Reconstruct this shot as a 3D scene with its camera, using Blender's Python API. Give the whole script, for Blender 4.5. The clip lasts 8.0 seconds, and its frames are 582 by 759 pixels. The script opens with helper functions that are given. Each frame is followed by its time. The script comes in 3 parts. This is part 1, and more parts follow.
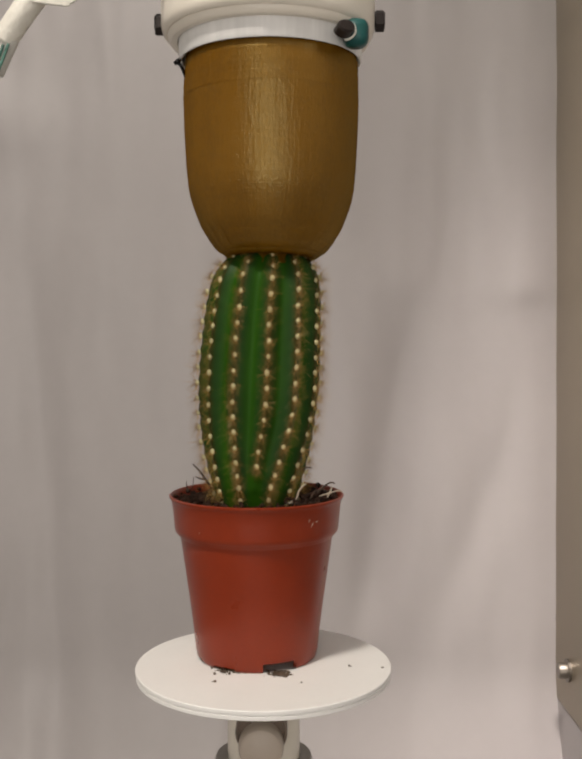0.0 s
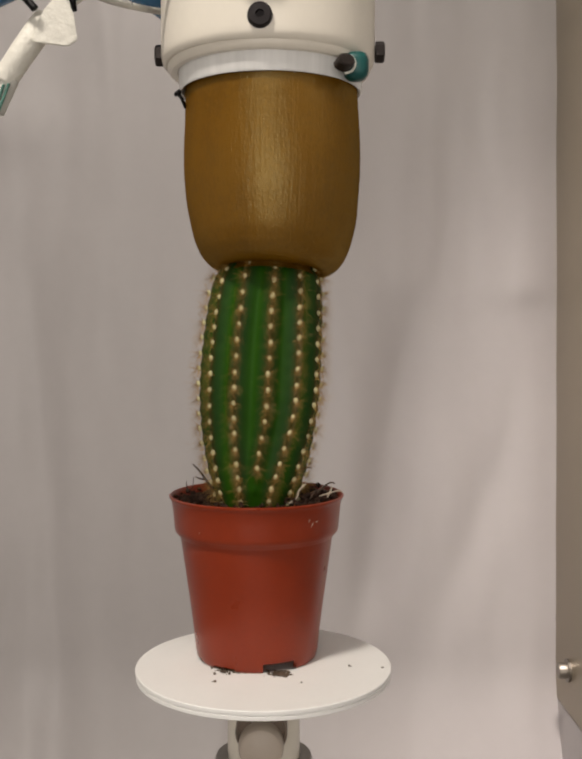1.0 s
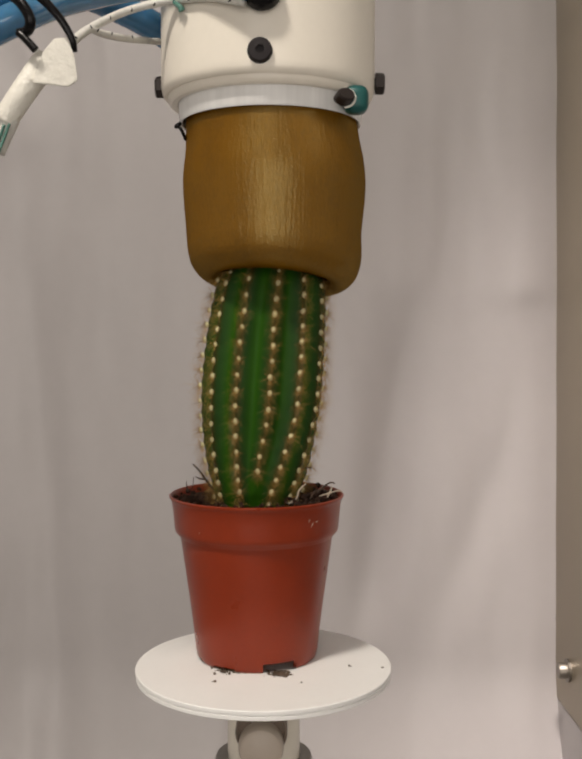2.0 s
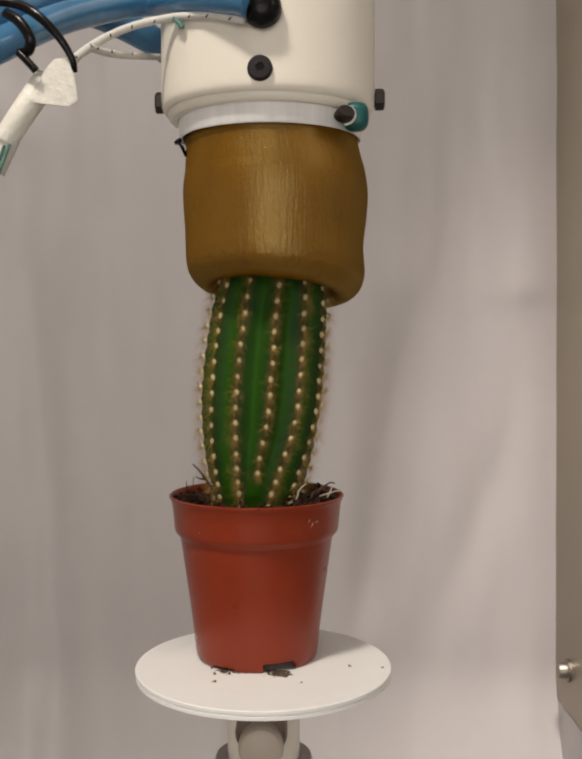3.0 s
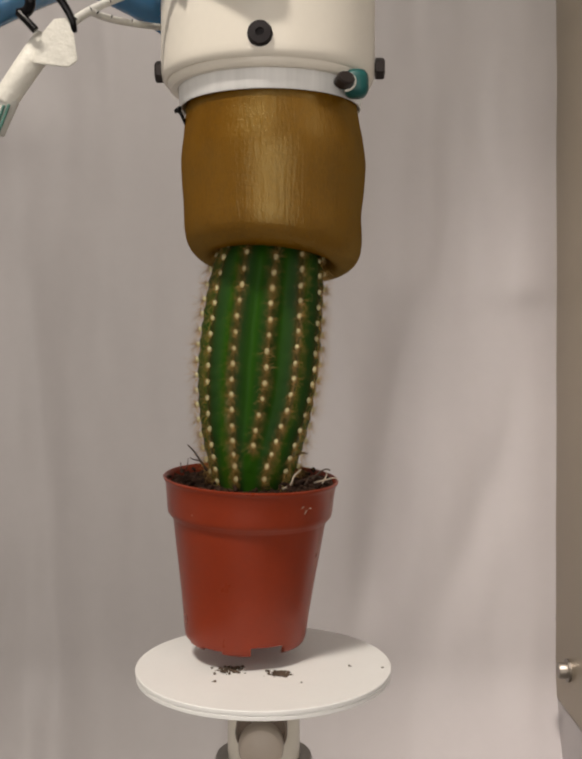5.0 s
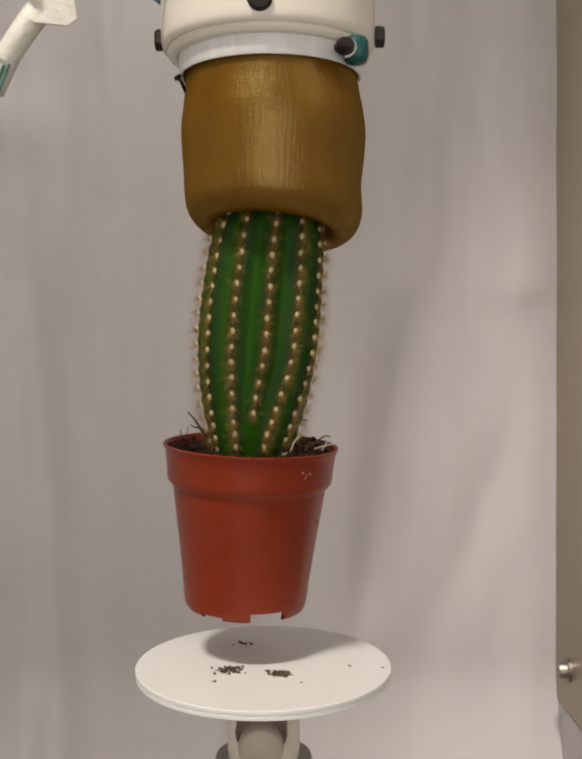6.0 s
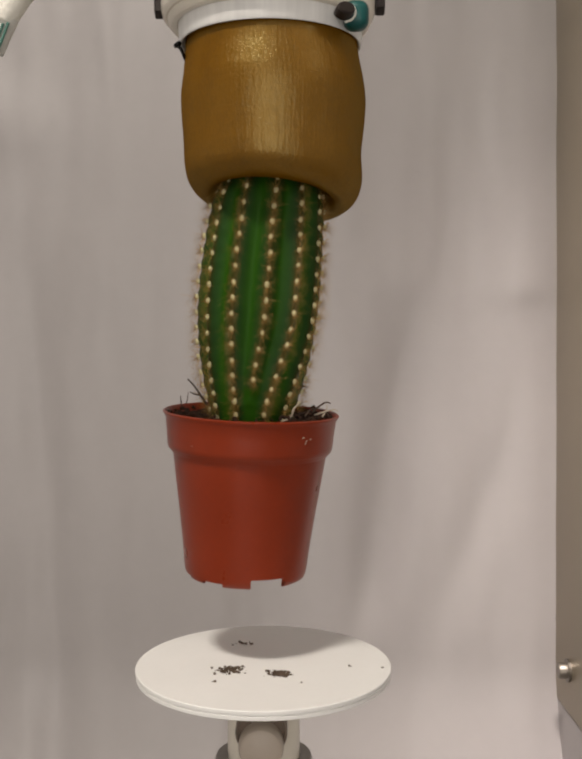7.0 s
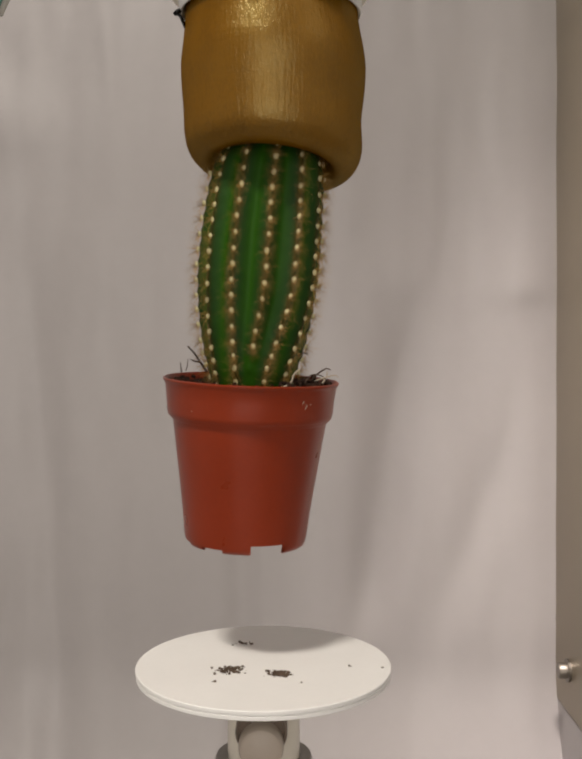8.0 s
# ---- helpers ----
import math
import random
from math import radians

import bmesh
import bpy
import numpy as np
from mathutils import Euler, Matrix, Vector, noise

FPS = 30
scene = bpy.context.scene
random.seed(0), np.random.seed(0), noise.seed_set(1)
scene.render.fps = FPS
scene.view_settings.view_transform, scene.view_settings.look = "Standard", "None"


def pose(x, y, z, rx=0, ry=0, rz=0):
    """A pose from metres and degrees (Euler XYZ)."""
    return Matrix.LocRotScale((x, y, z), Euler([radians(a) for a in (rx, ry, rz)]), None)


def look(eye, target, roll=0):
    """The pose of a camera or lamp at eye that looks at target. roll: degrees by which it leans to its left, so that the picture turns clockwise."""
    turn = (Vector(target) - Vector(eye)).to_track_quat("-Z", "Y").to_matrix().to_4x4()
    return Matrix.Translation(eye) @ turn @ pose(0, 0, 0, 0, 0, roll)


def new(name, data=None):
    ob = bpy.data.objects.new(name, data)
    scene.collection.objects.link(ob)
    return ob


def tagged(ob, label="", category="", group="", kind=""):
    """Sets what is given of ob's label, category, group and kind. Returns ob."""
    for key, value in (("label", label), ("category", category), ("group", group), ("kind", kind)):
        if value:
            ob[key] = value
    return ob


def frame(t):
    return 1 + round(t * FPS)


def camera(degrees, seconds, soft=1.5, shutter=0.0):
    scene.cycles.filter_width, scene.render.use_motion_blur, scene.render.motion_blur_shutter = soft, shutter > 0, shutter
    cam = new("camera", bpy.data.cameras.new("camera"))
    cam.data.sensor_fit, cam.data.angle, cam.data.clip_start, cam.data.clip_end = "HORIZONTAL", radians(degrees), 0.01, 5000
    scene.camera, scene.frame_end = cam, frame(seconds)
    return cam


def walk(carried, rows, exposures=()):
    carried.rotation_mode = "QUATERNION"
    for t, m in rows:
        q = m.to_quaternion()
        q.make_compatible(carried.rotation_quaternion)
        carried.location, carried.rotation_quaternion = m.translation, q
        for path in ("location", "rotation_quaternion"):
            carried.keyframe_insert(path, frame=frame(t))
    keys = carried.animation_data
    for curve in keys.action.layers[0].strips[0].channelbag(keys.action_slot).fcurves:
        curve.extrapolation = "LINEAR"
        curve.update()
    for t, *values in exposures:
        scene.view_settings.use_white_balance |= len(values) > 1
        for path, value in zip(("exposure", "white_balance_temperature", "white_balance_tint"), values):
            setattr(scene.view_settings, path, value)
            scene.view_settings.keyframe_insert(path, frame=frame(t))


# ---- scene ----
# Plate top at z = 1.0, its centre at x = y = 0; the camera looks along +y.
EYE = (0.0143, -0.5, 1.168)
cam = camera(33.45, 8.0, soft=3.0)
walk(cam, [(0.0, pose(*EYE, 90 - 2.26, 0, 0)), (8.0, pose(*EYE, 90 - 2.26, 0, 0))])

# ---- world and light ----
world = bpy.data.worlds.new("world")
scene.world = world
world.use_nodes = True
world.node_tree.nodes["Background"].inputs[0].default_value = (0.9, 0.95, 1.0, 1)
world.node_tree.nodes["Background"].inputs[1].default_value = 0.05
scene.view_settings.exposure = 0.0


def lamp(name, place, target, sx, sy, watts, colour):
    data = bpy.data.lights.new(name, "AREA")
    data.shape, data.size, data.size_y, data.energy, data.color = "RECTANGLE", sx, sy, watts, colour
    ob = new(name, data)
    ob.matrix_world = look(place, target)
    return ob


WARM = (1.0, 0.89, 0.79)
DAY = (1.0, 0.93, 0.87)
# a ceiling lamp before the stand, an added fill panel to the right, and two windows in the wall behind the camera
lamp("ceiling_lamp", (-0.40, -0.74, 2.40), (-0.40, -0.74, 0), 0.24, 0.18, 20.5, (1.0, 0.91, 0.81))
lamp("right_fill", (1.6, -1.1, 2.50), (1.6, -1.1, 0), 0.60, 0.60, 4, WARM)
lamp("window_light", (0.42, -2.66, 1.25), (0.42, 0, 1.25), 1.1, 1.8, 9.4, DAY)
lamp("window_light", (-0.52, -2.66, 1.25), (-0.52, 0, 1.25), 0.22, 1.8, 10.5, DAY)
# an added fill spot, no known source, brightening the right of the rear sheet
data = bpy.data.lights.new("sheet_fill_spot", "SPOT")
data.energy, data.color, data.spot_size, data.spot_blend, data.shadow_soft_size = 215, (1.0, 0.88, 0.815), radians(30), 1.0, 0.16
new("sheet_fill_spot", data).matrix_world = look((0.08, -0.2, 2.55), (0.54, 0.70, 0.50))


# ---- materials ----
def material(name, colour, rough=0.5, metal=0.0, spread=0.15, scale=40.0, stretch=(1, 1, 1), bump=0.1,
             fine=400.0, coat=0.0, sss=0.0, tint=None, spec=0.5, dist=0.0004):
    """A procedural surface: broad and fine variation of colour, gloss and relief."""
    m = bpy.data.materials.new(name)
    m.use_nodes = True
    nt, b = m.node_tree, m.node_tree.nodes["Principled BSDF"]
    tc, mp = nt.nodes.new("ShaderNodeTexCoord"), nt.nodes.new("ShaderNodeMapping")
    nt.links.new(tc.outputs["Object"], mp.inputs[0])
    mp.inputs["Scale"].default_value = stretch
    n1, n2 = nt.nodes.new("ShaderNodeTexNoise"), nt.nodes.new("ShaderNodeTexNoise")
    n1.inputs["Scale"].default_value, n2.inputs["Scale"].default_value = scale, fine
    n1.inputs["Detail"].default_value, n2.inputs["Detail"].default_value = 5, 3
    for n in (n1, n2):
        nt.links.new(mp.outputs[0], n.inputs["Vector"])
    mix = nt.nodes.new("ShaderNodeMath")
    mix.operation = "MULTIPLY_ADD"
    nt.links.new(n2.outputs["Fac"], mix.inputs[0])
    mix.inputs[1].default_value = 0.35
    nt.links.new(n1.outputs["Fac"], mix.inputs[2])
    ramp = nt.nodes.new("ShaderNodeValToRGB")
    other = tint or tuple(c * (1 - spread) for c in colour)
    e = ramp.color_ramp.elements
    e[0].position, e[1].position = 0.42, 0.95
    e[0].color, e[1].color = (*other, 1), (*colour, 1)
    nt.links.new(mix.outputs[0], ramp.inputs[0])
    nt.links.new(ramp.outputs[0], b.inputs["Base Color"])
    rr = nt.nodes.new("ShaderNodeMapRange")
    rr.inputs["To Min"].default_value, rr.inputs["To Max"].default_value = max(0.02, rough - 0.1), min(1, rough + 0.1)
    nt.links.new(n1.outputs["Fac"], rr.inputs["Value"])
    nt.links.new(rr.outputs[0], b.inputs["Roughness"])
    bp = nt.nodes.new("ShaderNodeBump")
    bp.inputs["Strength"].default_value, bp.inputs["Distance"].default_value = bump, dist
    nt.links.new(mix.outputs[0], bp.inputs["Height"])
    nt.links.new(bp.outputs[0], b.inputs["Normal"])
    b.inputs["Metallic"].default_value = metal
    b.inputs["Coat Weight"].default_value = coat
    b.inputs["Coat Roughness"].default_value = 0.2
    b.inputs["Specular IOR Level"].default_value = spec
    if sss:
        b.inputs["Subsurface Weight"].default_value = sss
        b.inputs["Subsurface Radius"].default_value = (1.0, 0.5, 0.15)
        b.inputs["Subsurface Scale"].default_value = 0.004
    return m


M_SHEET = material("white_sheet", (0.452, 0.428, 0.426), 0.40, spread=0.07, scale=5, fine=60, bump=0.15, dist=0.002)
M_WALL = material("painted_wall", (0.72, 0.70, 0.68), 0.7, spread=0.08, scale=3, fine=80)
M_FLOOR = material("vinyl_floor", (0.35, 0.34, 0.33), 0.5, spread=0.2, scale=4, fine=90)
M_STEEL = material("brushed_steel", (0.42, 0.36, 0.265), 0.40, 0.45, 0.22, 30, (1, 60, 1), 0.12, 60)
M_PVC = material("cream_pvc", (0.84, 0.79, 0.69), 0.35, spread=0.06, scale=18, fine=300, bump=0.05)
M_COLLAR = material("white_collar", (0.90, 0.90, 0.88), 0.45, 0.0, 0.16, 170, (1, 1, 0.04), 0.15, 420)


def latex():
    """Amber rubber: a deep diffuse body, a broad sheen, and a sharper gloss broken by upright wrinkles and small dots."""
    m = material("amber_latex", (0.138, 0.054, 0.0006), 0.6, scale=60, stretch=(1, 1, 0.4), bump=0.0, fine=900, tint=(0.114, 0.043, 0.0005), spec=0.0)
    nt = m.node_tree
    body, out = nt.nodes["Principled BSDF"], nt.nodes["Material Output"]
    # the grains inside show through as small dark dots
    nt.nodes["Color Ramp"].color_ramp.elements[0].position = 0.85
    nt.nodes["Color Ramp"].color_ramp.elements[1].position = 1.0
    nt.nodes["Math"].inputs[1].default_value = 0.9
    heights = []
    for scale, up in ((560.0, 0.07), (900.0, 0.80)):
        mp, nz = nt.nodes.new("ShaderNodeMapping"), nt.nodes.new("ShaderNodeTexNoise")
        mp.inputs["Scale"].default_value = (1, 1, up)
        nz.inputs["Scale"].default_value, nz.inputs["Detail"].default_value = scale, 3
        nt.links.new(nt.nodes["Texture Coordinate"].outputs["Object"], mp.inputs[0])
        nt.links.new(mp.outputs[0], nz.inputs["Vector"])
        heights.append(nz.outputs["Fac"])
    both = nt.nodes.new("ShaderNodeMath")
    both.operation = "MULTIPLY_ADD"
    nt.links.new(heights[1], both.inputs[0])
    both.inputs[1].default_value = 0.6
    nt.links.new(heights[0], both.inputs[2])
    bp = nt.nodes.new("ShaderNodeBump")
    bp.inputs["Strength"].default_value, bp.inputs["Distance"].default_value = 1.0, 0.00042
    nt.links.new(both.outputs[0], bp.inputs["Height"])
    last = body
    for rough, share, tint, normal in ((0.42, 0.030, (1.0, 0.80, 0.16), None), (0.29, 0.066, (1.0, 0.88, 0.46), bp)):
        gl, mx = nt.nodes.new("ShaderNodeBsdfGlossy"), nt.nodes.new("ShaderNodeMixShader")
        gl.inputs["Color"].default_value = (*tint, 1)
        gl.inputs["Roughness"].default_value = rough
        if normal:
            nt.links.new(normal.outputs[0], gl.inputs["Normal"])
        mx.inputs[0].default_value = share
        nt.links.new(last.outputs[0], mx.inputs[1])
        nt.links.new(gl.outputs[0], mx.inputs[2])
        last = mx
    nt.links.new(last.outputs[0], out.inputs["Surface"])
    return m


M_LATEX = latex()
M_PLATE = material("white_plastic", (0.88, 0.88, 0.86), 0.55, spread=0.05, scale=25, fine=350, bump=0.06)
M_POT = material("terracotta_plastic", (0.240, 0.028, 0.006), 0.30, spread=0.18, scale=30, fine=500, bump=0.06, spec=0.36)
M_SOIL = material("potting_soil", (0.062, 0.032, 0.020), 0.95, spread=0.75, scale=260, fine=900, bump=0.9, spec=0.2, dist=0.002)
M_CACTUS = material("cactus_skin", (0.019, 0.058, 0.008), 0.48, spread=0.4, scale=50, fine=900, bump=0.12,
                    tint=(0.011, 0.038, 0.007), spec=0.12)
M_AREOLE = material("areole_wool", (0.84, 0.79, 0.46), 0.9, spread=0.25, scale=600, fine=2500, bump=0.6, spec=0.1)
M_SPINE = material("spine", (0.52, 0.30, 0.075), 0.5, spread=0.5, scale=200, fine=900, bump=0.0)
M_BLACK = material("black_plastic", (0.004, 0.0035, 0.004), 0.25, spread=0.3, scale=80, spec=0.22)
M_HEAD = material("matt_black_steel", (0.016, 0.012, 0.013), 0.6, 0.0, 0.3, 200, spec=0.3)
M_BOLT = material("dark_bolt", (0.035, 0.026, 0.023), 0.45, 0.4, 0.3, 90)
M_BLUE = material("blue_hose", (0.055, 0.20, 0.38), 0.14, spread=0.3, scale=30, fine=200, bump=0.04, coat=0.3, sss=0.1)
M_BRAID = material("white_braid", (0.70, 0.69, 0.64), 0.7, spread=0.2, scale=200, fine=1500, bump=0.6)
M_TAPE = material("white_tape", (0.80, 0.78, 0.70), 0.5, spread=0.14, scale=110, fine=500, bump=0.8, dist=0.0015)
M_TEAL = material("teal_rubber", (0.0, 0.085, 0.08), 0.4, spread=0.3, scale=90)
M_WIRE = material("green_wire", (0.09, 0.24, 0.19), 0.4, spread=0.4, scale=120)
M_GREY = material("grey_plastic", (0.30, 0.28, 0.26), 0.45, spread=0.2, scale=60)
M_KNOB = material("beige_plastic", (0.50, 0.43, 0.36), 0.4, spread=0.1, scale=40)
M_SOCKET = material("brown_plastic", (0.16, 0.115, 0.08), 0.45, spread=0.15, scale=40)
M_TWIG = material("twig", (0.075, 0.045, 0.028), 0.9, spread=0.5, scale=300, bump=0.6)
M_DUST = material("dry_soil", (0.15, 0.11, 0.08), 0.95, spread=0.6, scale=400, bump=0.5, spec=0.1)
M_CHROME = material("steel_bolt", (0.34, 0.31, 0.27), 0.42, 1.0, 0.2, 90)
M_ROOT = material("pale_root", (0.50, 0.42, 0.32), 0.8, spread=0.4, scale=300, bump=0.5)


def rib_tint(m, groove, cork):
    """Fresh green in the grooves and corky brown along the crests, by the mesh's own rib values."""
    nt = m.node_tree
    last = nt.nodes["Color Ramp"].outputs[0]
    for name, colour in (("groove", groove), ("crest", cork)):
        at_, mix = nt.nodes.new("ShaderNodeAttribute"), nt.nodes.new("ShaderNodeMixRGB")
        at_.attribute_name = name
        mix.inputs[2].default_value = (*colour, 1)
        nt.links.new(at_.outputs["Fac"], mix.inputs[0])
        nt.links.new(last, mix.inputs[1])
        last = mix.outputs[0]
    nt.links.new(last, nt.nodes["Principled BSDF"].inputs["Base Color"])


rib_tint(M_CACTUS, (0.018, 0.074, 0.0015), (0.060, 0.034, 0.008))


# ---- mesh helpers ----
def obj(name, bm, mat, parent=None, label="", smooth=True):
    me = bpy.data.meshes.new(name)
    bm.to_mesh(me)
    bm.free()
    me.materials.append(mat)
    if smooth:
        me.shade_smooth()
    ob = new(name, me)
    if parent:
        ob.parent = parent
    return tagged(ob, label=label)


def part(name, bm, mat, parent, label="", smooth=True):
    return obj(name, bm, mat, parent, label, smooth)


def thing(name, m, label, category, **more):
    ob = new(name)
    ob.empty_display_size = 0.01
    ob.matrix_world = m
    return tagged(ob, label=label, category=category, **more)


def sharpen(bm, degrees=35):
    bm.normal_update()
    for e in bm.edges:
        if len(e.link_faces) == 2 and e.calc_face_angle(0) > radians(degrees):
            e.smooth = False
    return bm


def lathe(rows, n=64, closed=False):
    """A solid of revolution about z from (radius, height) rows, given from the outer bottom round in order."""
    bm = bmesh.new()
    rings = []
    for r, z in rows:
        if r < 1e-6:
            rings.append([bm.verts.new((0, 0, z))])
        else:
            rings.append([bm.verts.new((r * math.cos(2 * math.pi * i / n), r * math.sin(2 * math.pi * i / n), z)) for i in range(n)])
    pairs = list(zip(rings, rings[1:])) + ([(rings[-1], rings[0])] if closed else [])
    for a, b in pairs:
        for i in range(n):
            j = (i + 1) % n
            if len(a) == 1 and len(b) == 1:
                continue
            if len(a) == 1:
                bm.faces.new((a[0], b[j], b[i]))
            elif len(b) == 1:
                bm.faces.new((a[i], a[j], b[0]))
            else:
                bm.faces.new((a[i], a[j], b[j], b[i]))
    bmesh.ops.recalc_face_normals(bm, faces=bm.faces)
    return sharpen(bm)


def box(sx, sy, sz, at=(0, 0, 0), bevel=0.0, seg=2):
    bm = bmesh.new()
    bmesh.ops.create_cube(bm, size=1, matrix=Matrix.Translation(at) @ Matrix.Diagonal((sx, sy, sz, 1)))
    if bevel:
        bmesh.ops.bevel(bm, geom=bm.edges[:], offset=bevel, segments=seg, affect="EDGES", profile=0.5)
    return sharpen(bm, 50)


def smooth_path(points, steps=10):
    """Catmull-Rom through the points."""
    p = [Vector(q) for q in points]
    p = [2 * p[0] - p[1]] + p + [2 * p[-1] - p[-2]]
    out = []
    for i in range(1, len(p) - 2):
        for k in range(steps):
            u = k / steps
            a, b, c, d = p[i - 1:i + 3]
            out.append(0.5 * (2 * b + (c - a) * u + (2 * a - 5 * b + 4 * c - d) * u * u + (3 * b - a - 3 * c + d) * u ** 3))
    return out + [p[-2]]


def tube(points, radius, n=12, steps=10, flat=1.0, bm=None, cap=True):
    """A round tube along a smooth path; radius is a number or a function of the way's share."""
    bm = bm or bmesh.new()
    path = smooth_path(points, steps)
    rings, up = [], Vector((0.3, 0.2, 1)).normalized()
    for k, q in enumerate(path):
        way = (path[min(k + 1, len(path) - 1)] - path[max(k - 1, 0)]).normalized()
        side = up - way * up.dot(way)
        side.normalize()
        up = side
        other = way.cross(side)
        r = radius(k / (len(path) - 1)) if callable(radius) else radius
        rings.append([bm.verts.new(q + r * (side * math.cos(a) + other * flat * math.sin(a)))
                      for a in [2 * math.pi * i / n for i in range(n)]])
    for a, b in zip(rings, rings[1:]):
        for i in range(n):
            bm.faces.new((a[i], a[(i + 1) % n], b[(i + 1) % n], b[i]))
    if cap:
        bm.faces.new(rings[0][::-1])
        bm.faces.new(rings[-1])
    return bm


def at(x, y, depth):
    """The place seen at (x, y) of the picture, at that depth before the eye."""
    tip, v = radians(-2.26), (784 - y) / 2000
    ahead, up = math.cos(tip) - math.sin(tip) * v, math.sin(tip) + math.cos(tip) * v
    return Vector(((x - 601) / 2000 * depth / ahead + EYE[0], EYE[1] + depth, EYE[2] + depth * up / ahead))


# ---- the setting ----
WALL_Y = 0.70
DEEP = WALL_Y - EYE[1]
CORNER_X = at(1148, 1000, DEEP).x


def backdrop_sheet():
    """White sheet hung on the rear wall, with soft upright folds and a crease."""
    bm = bmesh.new()
    nx, nz, x0, x1, z0, z1 = 230, 190, -1.0, CORNER_X + 0.006, 0.62, 2.1

    def step(v, width):
        return 1 / (1 + math.exp(max(-60, min(60, -v / width))))

    def valley(x, centre, width):
        return math.exp(-((x - centre) / width) ** 2)

    def ridge(z, top, above, below):
        """A crease standing forward at the height top, long above and short below."""
        return -math.exp(-((z - top) / (above if z > top else below)) ** 2)

    def depth(x, z):
        v = 0.008 * noise.noise(Vector((x * 4.5, 3.1, z * 1.1))) + 0.004 * noise.noise(Vector((x * 15, 8.3, z * 2.4)))
        v += 0.0012 * noise.noise(Vector((x * 40, 5.1, z * 9)))
        # upright folds, deeper towards the foot
        v += 0.011 * valley(x, -0.282 - 0.05 * (z - 0.9), 0.026) * step(1.20 - z, 0.07)
        v += 0.006 * valley(x, -0.345 + 0.18 * (z - 0.8), 0.016) * step(0.88 - z, 0.03)
        v += 0.014 * valley(x, 0.133 + 0.13 * (z - 0.99), 0.030) * step(1.17 - z, 0.03) * step(z - 0.84, 0.02)
        v += 0.006 * valley(x, 0.245 + 0.30 * (z - 0.95), 0.030) * step(1.04 - z, 0.03) * step(z - 0.86, 0.03)
        # added valley, shaped to give a bright patch of light below the pot
        v += 0.008 * valley(x, -0.048, 0.020) * step(0.935 - z, 0.02)
        # creases across
        v += 0.0060 * ridge(z, 1.235 + 0.012 * noise.noise(Vector((x * 9, 0, 4))), 0.065, 0.020) * step(x - 0.115, 0.012) * (0.35 * step(0.20 - x, 0.02) + step(x - 0.27, 0.02) * step(0.33 - x, 0.008))
        # added ridge at the left, its underside standing in for a shadow band
        v += 0.0060 * ridge(z, 1.425 - 0.12 * (x + 0.34), 0.06, 0.030) * step(-0.26 - x, 0.018)
        v += 0.0035 * ridge(z, 1.47, 0.05, 0.05) * step(x - 0.20, 0.03)
        return v - 0.012

    foot, slope, reach = at(1148, 1432, DEEP).z - 0.055, 1.0, 0.105

    def spot(x, z):
        # below the bend the sheet sweeps forward
        y = WALL_Y + depth(x, z)
        t = (foot - z) / reach
        if t > -1:
            drop = reach * ((t + 1) ** 2 / 4 if t < 1 else t)
            y -= slope * drop
        return x, y, z

    grid = [[bm.verts.new(spot(x0 + (x1 - x0) * i / nx, z0 + (z1 - z0) * k / nz)) for k in range(nz + 1)] for i in range(nx + 1)]
    for i in range(nx):
        for k in range(nz):
            bm.faces.new((grid[i][k], grid[i + 1][k], grid[i + 1][k + 1], grid[i][k + 1]))
    tagged(obj("backdrop_sheet", bm, M_SHEET, label=""), label="white smooth sheet hung behind the gripper, softly creased",
           category="backdrop", kind="structure")


def room():
    for name, s, c, mat in (
            ("wall_north", (4.4, 0.1, 2.6), (0, WALL_Y + 0.08, 1.3), M_WALL),
            ("wall_south", (4.4, 0.1, 2.6), (0, -2.75, 1.3), M_WALL),
            ("wall_west", (0.1, 3.42, 2.6), (-2.15, -0.99, 1.3), M_WALL),
            ("wall_east", (0.1, 3.42, 2.6), (2.15, -0.99, 1.3), M_WALL),
            ("floor", (4.4, 3.66, 0.1), (0, -0.99, -0.05), M_FLOOR),
            ("ceiling", (4.4, 3.66, 0.1), (0, -0.99, 2.65), M_WALL)):
        tagged(obj(name, box(*s, c), mat, smooth=False), label="plain painted laboratory room surface", category=name.split("_")[0], kind="structure")


